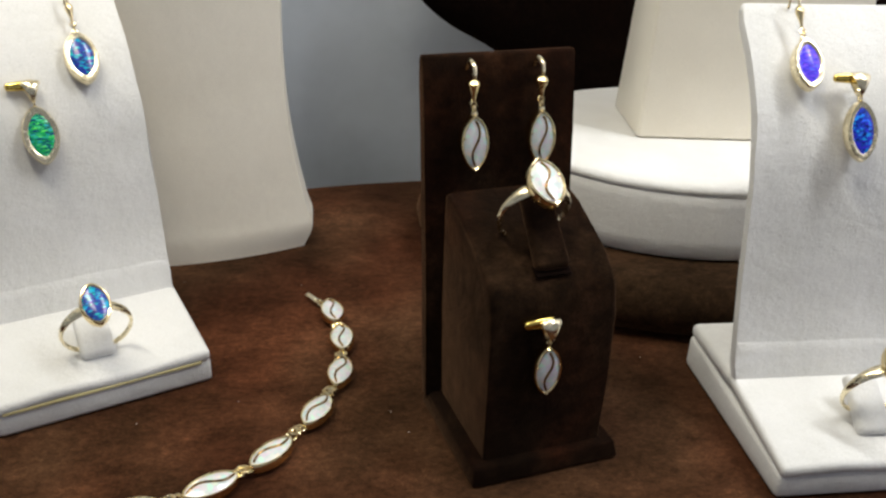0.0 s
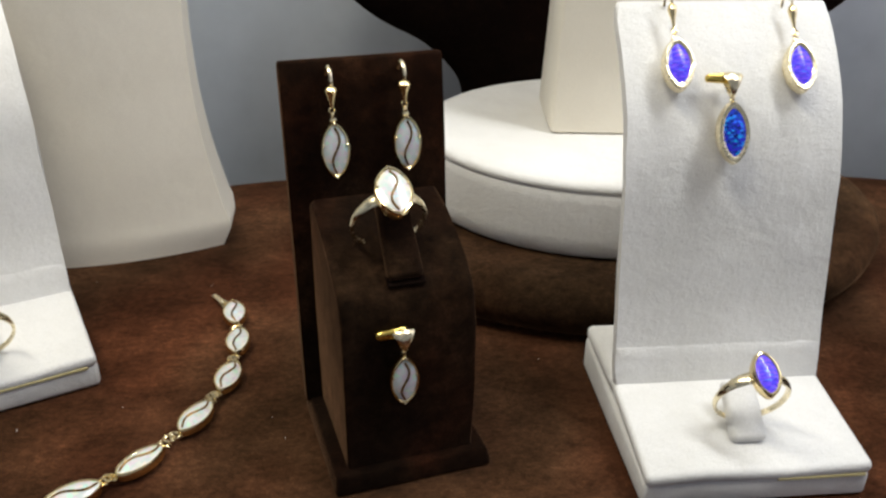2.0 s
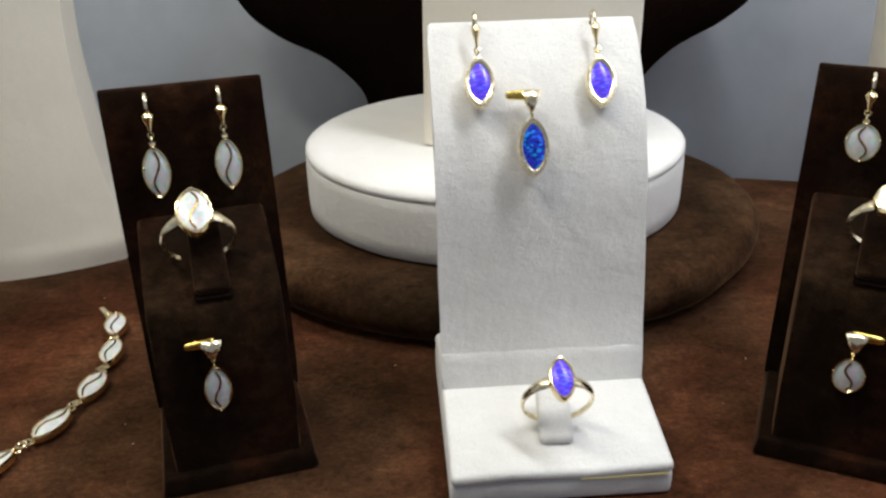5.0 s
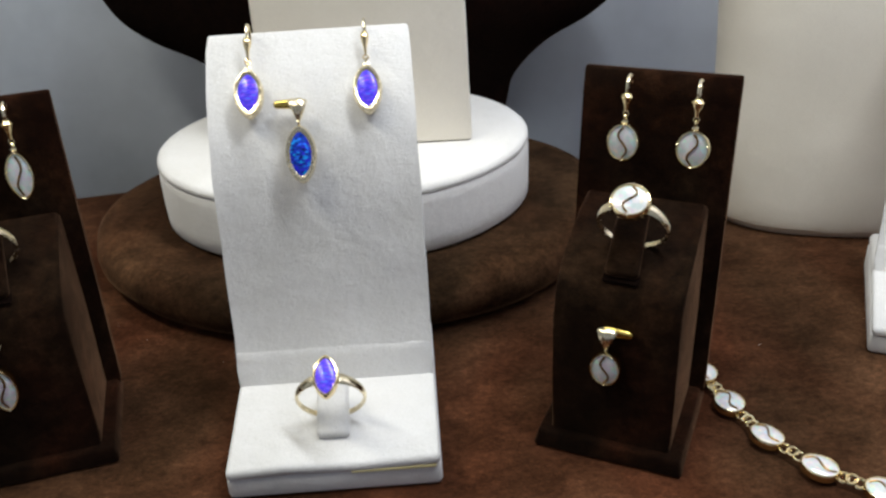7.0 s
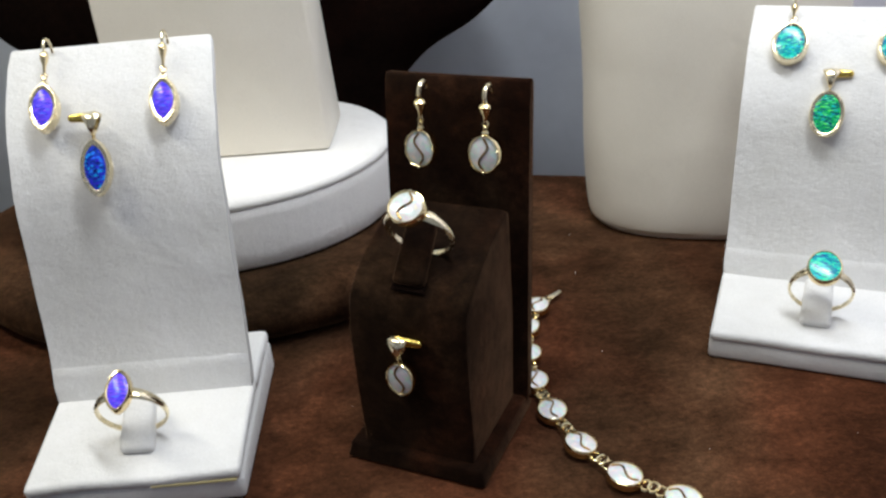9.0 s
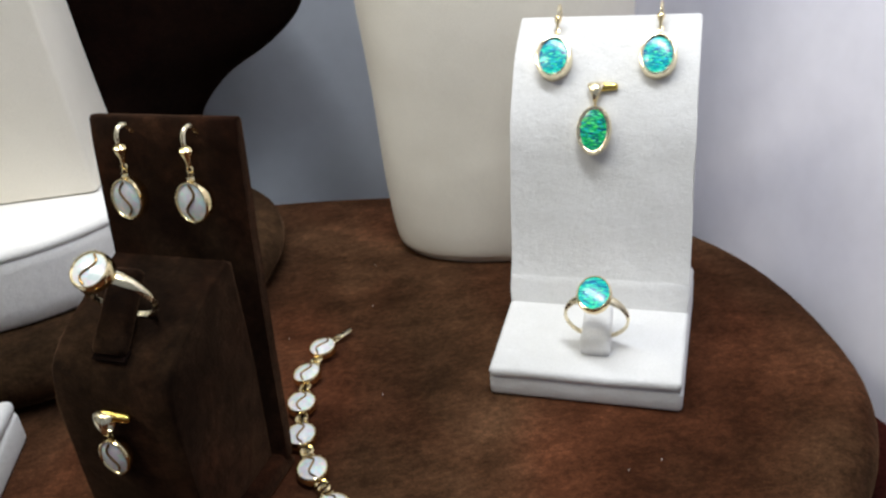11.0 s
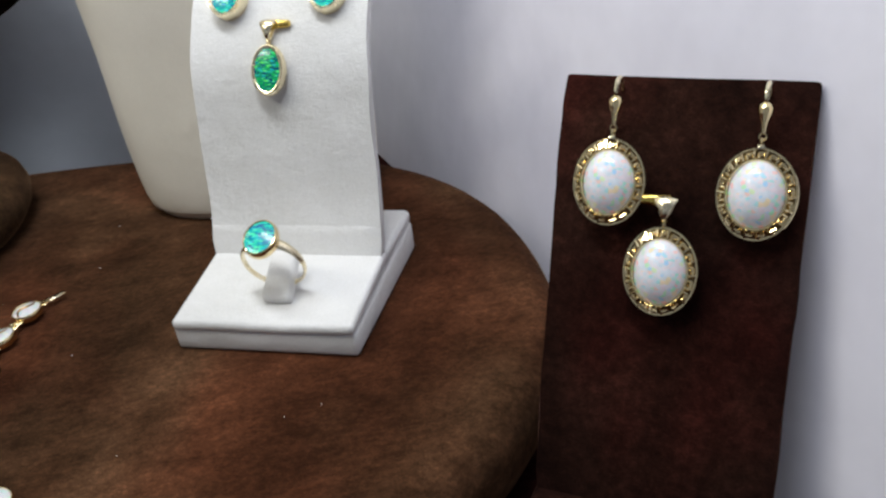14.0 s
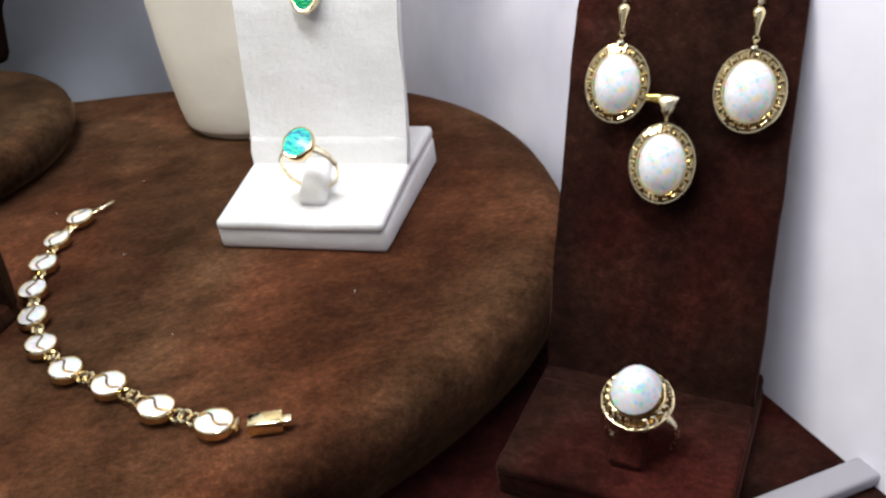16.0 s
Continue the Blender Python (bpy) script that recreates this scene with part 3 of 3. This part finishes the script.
def pendant(m, kind, w, h, mat, split=0, label="", rim=0.09, fancy=False, metal=None, side=-1):
    ob = thing("pendant", m, label, "pendant", "opal pendants")
    if fancy:
        greek_setting(ob, w, h, mat)
    else:
        setting(ob, kind, w, h, mat, split, rim=rim, metal=metal)
    y = h / 2
    ring_loop(ob, "jump_ring", (0, y + 0.07, 0.2), 0.085, 0.03, "X")
    # a bail folded like a flat loop, with a clip that runs sideways into the cloth
    bm = bmesh.new()
    rings = []
    for u in range(13):
        a = -0.5 * math.pi + 2 * math.pi * u / 13
        wide = 0.07 + 0.22 * (0.5 + 0.5 * math.sin(a)) ** 1.4
        cy, cz = y + 0.42 + 0.27 * math.sin(a), 0.2 + 0.16 * math.cos(a)
        oy, oz = math.sin(a), math.cos(a)
        rings.append([(x * wide, cy + oy * k, cz + oz * k) for x, k in ((-1, 0.0), (-0.7, 0.05), (0, 0.075), (0.7, 0.05), (1, 0.0), (0.8, -0.04), (-0.8, -0.04))])
    loft(rings + [rings[0]], False, bm)
    part("bail", bm, GOLD_PALE, ob)
    a, b = sorted((side * 0.70, -side * 0.14))
    clip = box(a, b, y + 0.48, y + 0.76, 0.0, 0.22, 0.09, 3)
    for v in clip.verts:
        k = abs(v.co.x) / 0.70
        v.co.y = y + 0.62 + (v.co.y - y - 0.62) * (1.15 - 0.45 * k * k)
    part("clip", clip, GOLD_DEEP, ob, "yellow gold clip through the cloth")
    return ob


def greek_setting(ob, w, h, mat):
    """A wide pierced border of small keys round a domed oval."""
    th = 0.30
    for scale, r in ((0.965, 0.052), (0.75, 0.035)):
        pts = [(x * scale, y * scale, th * (0.55 if scale > 0.9 else 0.9)) for x, y in outline("oval", w, h, 48)]
        part("border_wire", tube(pts, r, True, 6), GOLD, ob)
    o = outline("oval", w, h, 48)
    # the open gaps between keys, their dark put into a solid plate's colour
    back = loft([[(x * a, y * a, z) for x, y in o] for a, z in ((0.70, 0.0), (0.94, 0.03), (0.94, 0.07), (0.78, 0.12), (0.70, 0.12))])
    part("border_plate", back, GOLD_DARK, ob, "solid plate darkened in place of the border's open gaps")
    n = 18
    for i in range(n):
        bm = bmesh.new()
        a0 = 2 * math.pi * i / n
        for da, s0, s1 in ((0.0, 0.77, 0.95), (0.12, 0.82, 0.87), (0.21, 0.77, 0.89)):
            a = a0 + da
            p = [(math.cos(a) * w / 2 * s, math.sin(a) * h / 2 * s, th * (0.95 - (s - 0.8) * 1.6)) for s in (s0, s1)]
            tube(p, 0.043, n=6, bm=bm)
        a = [a0 + 0.2 * q / 3 for q in range(4)]
        tube([(math.cos(q) * w / 2 * 0.885, math.sin(q) * h / 2 * 0.885, th * 0.86) for q in a], 0.043, n=6, bm=bm)
        part("key", bm, GOLD, ob)
    part("stone", stone_mesh("oval", w * 0.70, h * 0.77, th * 0.75, 0.34), mat, ob)


def finger_ring(m, kind, w, h, mat, r=0.98, split=0, label="", fancy=False, tilt=0.0, band=0.06):
    """The band stands in the xz plane with its foot at the origin; the stone sits on top, long axis along y."""
    ob = thing("finger_ring", m, label, "ring", "opal rings")
    pts = []
    for i in range(40):
        a = 2 * math.pi * i / 40
        pts.append((r * math.sin(a), 0, r - r * math.cos(a)))
    bm = bmesh.new()
    rings = []
    for x, _, z in pts:
        top = max(0.0, (z / (2 * r) - 0.35)) / 0.65
        wide, rr = 0.085 + 0.11 * top ** 2, band * (0.8 + 0.4 * top)
        dx, dz = x / r, (z - r) / r
        rings.append([(x + dx * rr * c, wide * s, z + dz * rr * c) for c, s in ((1, -0.6), (1.15, 0), (1, 0.6), (0.3, 1), (-0.6, 0.8), (-0.6, -0.8), (0.3, -1))])
    loft(rings + [rings[0]], False, bm)
    part("band", bm, GOLD_PALE, ob)
    top = Matrix.Translation((0, 0, 2 * r - 0.05)) @ Matrix.Rotation(radians(tilt), 4, "X")
    if fancy:
        for scale, hz in ((0.90, 0.02), (0.98, 0.20), (0.76, 0.44)):
            part("gallery_wire", tube([(x * scale, y * scale, hz) for x, y in outline("oval", w, h, 40)], 0.034, True, 6), GOLD, ob, m=top)
        for i in range(22):
            a = 2 * math.pi * i / 22
            key = bmesh.new()
            for line in (((0.0, 0.485, 0.21), (0.14, 0.465, 0.27), (0.12, 0.41, 0.40), (0.0, 0.41, 0.41)), ((0.0, 0.485, 0.20), (0.10, 0.47, 0.12), (0.02, 0.455, 0.05))):
                tube([(math.cos(a + da) * w * q, math.sin(a + da) * h * q, hz) for da, q, hz in line], 0.036, n=5, bm=key)
            part("key", key, GOLD_PALE, ob, m=top)
        # the cup is solid; its dark colour imitates shaded gaps behind the keys
        part("cup", loft([[(x * s, y * s, z) for x, y in outline("oval", w, h)] for s, z in ((0.5, -0.05), (0.80, 0.05), (0.86, 0.2), (0.70, 0.42), (0.70, 0.68), (0.5, 0.68))]), GOLD_DARK, ob, "solid cup darkened in place of pierced gaps", m=top)
        part("stone", stone_mesh("oval", w * 0.69, h * 0.80, 0.66, 0.62), mat, ob, m=top)
    else:
        setting(ob, kind, w, h, mat, split, th=0.36, rim=0.085, m=top)
    return ob


def bracelet(points, kind, w, h, label, clasp_start, clasp_end=None, z=0.12, room=None):
    ob = thing("bracelet", room or Matrix.Identity(4), label, "bracelet")
    P2 = [Vector(p) for p in points]
    for i, p in enumerate(P2):
        d = (P2[min(i + 1, len(P2) - 1)] - P2[max(i - 1, 0)]).normalized()
        yaw = math.atan2(d.y, d.x)
        m = Matrix.Translation((p.x, p.y, z)) @ Matrix.Rotation(yaw - math.pi / 2, 4, "Z") @ Matrix.Rotation(radians(5 * math.sin(i * 2.1)), 4, "Y")
        bm, k, j = bezel_mesh(kind, w, h, 0.30, 0.07)
        link = part("link", bm, GOLD, ob, m=m)
        part("stone", stone_mesh(kind, w, h, 0.27, 0.10, k, j), OPAL_WHITE, link, m=m)
        part("divider", split_line(w * k, h * j, 0.27, 0.10, 0.035), GOLD_DARK, link, "wavy dark gold divider", m=m)
        chain = P2[i + 1] if i + 1 < len(P2) else (Vector(clasp_end[0]) if clasp_end else None)
        if chain is not None:
            dd = (chain - p).normalized()
            a, b = p + dd * h * 0.48, chain - dd * (h * 0.48 if i + 1 < len(P2) else 0.3)
            for q in range(3):
                c = a.lerp(b, (q + 0.5) / 3)
                length = (b - a).length / 3
                pts = [(c.x + dd.x * x * length * 0.62 - dd.y * y * 0.17, c.y + dd.y * x * length * 0.62 + dd.x * y * 0.17, z + 0.13 + (0.05 if q % 2 else 0) + 0.03 * y) for x, y in circle(1, 14)]
                part("chain_link", tube(pts, 0.05, True, 6), GOLD, ob)
    a, b = Vector(clasp_start[0]), Vector(clasp_start[1])
    dd = (b - a).normalized()
    for q, (x0, r) in enumerate(((0.15, 0.13), (0.42, 0.10))):
        c = a + dd * x0
        part("chain_link", tube([(c.x + r * x * 1.2, c.y + r * y, z + 0.12) for x, y in circle(1, 12)], 0.04, True, 6), GOLD, ob)
    m = Matrix.Translation((b.x, b.y, z + 0.1)) @ Matrix.Rotation(math.atan2(dd.y, dd.x), 4, "Z")
    part("tongue", box(-0.3, 0.35, -0.10, 0.10, -0.04, 0.06, 0.03, 1), GOLD_PALE, ob, "flat clasp tongue", m=m)
    if clasp_end:
        a, b = Vector(clasp_end[0]), Vector(clasp_end[1])
        dd = (b - a).normalized()
        m = Matrix.Translation((*((a + b) / 2), z + 0.14)) @ Matrix.Rotation(math.atan2(dd.y, dd.x), 4, "Z")
        half = (b - a).length / 2
        part("clasp_box", box(-half, half, -0.24, 0.24, -0.2, 0.2, 0.06, 2), GOLD, ob, "square gold box clasp", m=m)
        part("clasp_pin", box(half - 0.05, half + 0.22, -0.13, 0.13, -0.1, 0.1, 0.05, 2), GOLD_PALE, ob, m=m)
    return ob


def on(stand, x, y, z, lean=None, yaw=0.0, base=0.0):
    """A pose on a stand, in the stand's own centimetres."""
    sx, sy, sa = stand
    return (EAST if stand in (E_AT, F_AT) else Matrix.Identity(4)) @ at(sx, sy, base, sa) @ at(x, y, z, yaw, lean)


def build_jewellery():
    # white stand with green and blue marquise stones
    for x in (-1.9, 1.5):
        earring(on(A_AT, x, -1.75, 8.85, 36), "marquise", 1.02, 1.72, OPAL_NIGHT, up=2.25, label="gold earring with a blue opal marquise drop", rim=0.17, metal=GOLD_PALE)
    pendant(on(A_AT, -0.12, -2.7, 6.95, 22), "marquise", 1.05, 1.8, OPAL_GREEN, label="gold pendant with a bright green opal marquise", rim=0.17, metal=GOLD_PALE)
    finger_ring(on(A_AT, 0.05, -6.3, 1.35, None) @ pose(0, 0, 0, 22), "marquise", 0.86, 1.35, OPAL_NIGHT, tilt=16, label="slim gold ring with a teal opal marquise")
    # white stand with violet-blue stones
    earring(on(C_AT, -1.72, -1.62, 10.22, 38), "marquise", 0.86, 1.5, OPAL_VIOLET, up=2.2, label="gold earring with a violet-blue opal marquise drop", rim=0.13, metal=GOLD_PALE)
    earring(on(C_AT, 1.71, -1.58, 10.12, 38), "marquise", 0.86, 1.5, OPAL_VIOLET, up=2.25, label="gold earring with a violet-blue opal marquise drop", rim=0.13, metal=GOLD_PALE)
    pendant(on(C_AT, -0.32, -2.6, 8.70, 26), "marquise", 0.90, 1.7, OPAL_BLUE, label="gold pendant with a deep blue opal marquise", rim=0.14, metal=GOLD_PALE)
    finger_ring(on(C_AT, 0.02, -5.65, 1.55) @ pose(0, 0, 0, 20), "marquise", 0.74, 1.28, OPAL_VIOLET, tilt=14, label="slim gold ring with a violet-blue opal marquise")
    # white stand with teal ovals
    earring(on(E_AT, -1.62, -1.15, 9.30, 38), "oval", 1.22, 1.48, OPAL_TEAL, up=2.0, label="gold earring with a teal oval opal", rim=0.15, th=0.62, metal=GOLD_PALE)
    earring(on(E_AT, 1.72, -1.05, 9.28, 38), "oval", 1.22, 1.48, OPAL_TEAL, up=2.0, label="gold earring with a teal oval opal", rim=0.15, th=0.62, metal=GOLD_PALE)
    pendant(on(E_AT, -0.18, -2.45, 7.38, 28), "oval", 1.14, 1.62, OPAL_GREEN, label="gold pendant with a green oval opal", rim=0.14, metal=GOLD_PALE, side=1)
    finger_ring(on(E_AT, 0.3, -5.75, 1.6) @ pose(0, 0, 0, 18), "oval", 1.1, 1.25, OPAL_TEAL, tilt=12, label="slim gold ring with a teal oval opal")
    # block stands
    for x, flip in ((-1.0, 1), (0.98, 1)):
        earring(on(B_AT, x, -0.62, 8.22, 7), "marquise", 0.82, 1.58, OPAL_WHITE, flip, up=2.12, label="gold earring with a split white opal marquise", rim=0.08, fat=1.3)
    pendant(on(B_AT, -0.27, -4.55, 3.36, 1), "marquise", 0.80, 1.48, OPAL_WHITE, 1, label="gold pendant with a split white opal marquise", rim=0.08)
    finger_ring(on(B_AT, -0.15, -2.62, 6.18) @ pose(0, 0, 0, 25), "marquise", 0.98, 1.45, OPAL_WHITE, 0.95, 1, tilt=10, label="gold ring with a large white opal marquise")
    for x, flip in ((-0.78, -1), (1.19, 1)):
        earring(on(D_AT, x, -0.78, 8.58, 7), "oval", 0.98, 1.14, OPAL_WHITE, flip, up=1.85, label="gold earring with a split white opal oval", rim=0.08, fat=1.3)
    pendant(on(D_AT, -0.16, -4.53, 3.28, 1), "oval", 0.90, 1.1, OPAL_WHITE, -1, label="gold pendant with a split white opal oval", rim=0.08, side=1)
    finger_ring(on(D_AT, 0.10, -2.85, 6.30) @ pose(0, 0, 0, 28), "oval", 1.1, 1.0, OPAL_WHITE, 0.95, 1, tilt=10, label="gold ring with a large white opal oval")
    # big stones on the front stand
    for x in (-1.75, 1.72):
        earring(on(F_AT, x + 0.22, 2.95, 9.30, 25, base=FRONT_Z), "oval", 1.80, 2.16, OPAL_MILK, up=2.55, label="gold earring with a large milky oval opal in a key-pattern border", fancy=True, fat=1.25)
    pendant(on(F_AT, -0.08, 2.12, 7.42, 24, base=FRONT_Z), "oval", 1.80, 2.2, OPAL_MILK, label="gold pendant with a large milky oval opal in a key-pattern border", fancy=True)
    finger_ring(on(F_AT, 0.42, -2.1, 0.80, base=FRONT_Z) @ pose(0, 0, 0, 8), "oval", 1.86, 1.86, OPAL_MILK, 1.0, tilt=8, label="gold ring with a large domed milky opal", fancy=True)
    # the two bracelets on the suede
    bracelet([(-14.75, 2.8), (-14.43, 1.02), (-14.55, -0.98), (-15.24, -2.92), (-16.45, -4.76), (-17.95, -5.95), (-19.9, -6.75)], "marquise", 0.82, 1.62,
             "gold bracelet of split white opal marquise links lying on brown suede", ((-15.0, 3.35), (-15.45, 3.95)))
    bracelet([(13.2, -0.12), (12.65, -1.58), (12.45, -3.2), (12.47, -4.86), (12.84, -6.53), (13.42, -8.25), (14.45, -9.75), (15.85, -10.88), (17.28, -12.34), (18.88, -13.42)], "oval", 0.98, 1.15,
             "gold bracelet of split white opal oval links lying on brown suede", ((13.5, 0.3), (14.0, 0.72)), ((19.75, -13.72), (20.65, -13.82)), room=EAST)


build_stands()
build_jewellery()


def lint():
    """Specks of white lint on the suede."""
    rng = random.Random(7)
    bm = bmesh.new()
    for i in range(36):
        a, r = rng.uniform(0, 2 * math.pi), math.sqrt(rng.random())
        x, y = 28 * r * math.cos(a), -3 + 15 * r * math.sin(a)
        s = rng.choice((0.010, 0.012, 0.014, 0.018))
        p = Matrix.Translation((x, y, s * 0.4)) @ Matrix.Rotation(rng.uniform(0, 3), 4, "Z") @ Matrix.Diagonal((rng.uniform(1, 2.2), 1, 0.6, 1))
        bmesh.ops.create_icosphere(bm, subdivisions=1, radius=s, matrix=p)
    tagged(part("lint", bm, VELVET), "tiny white specks of lint on brown suede", "lint", kind="stuff")


lint()
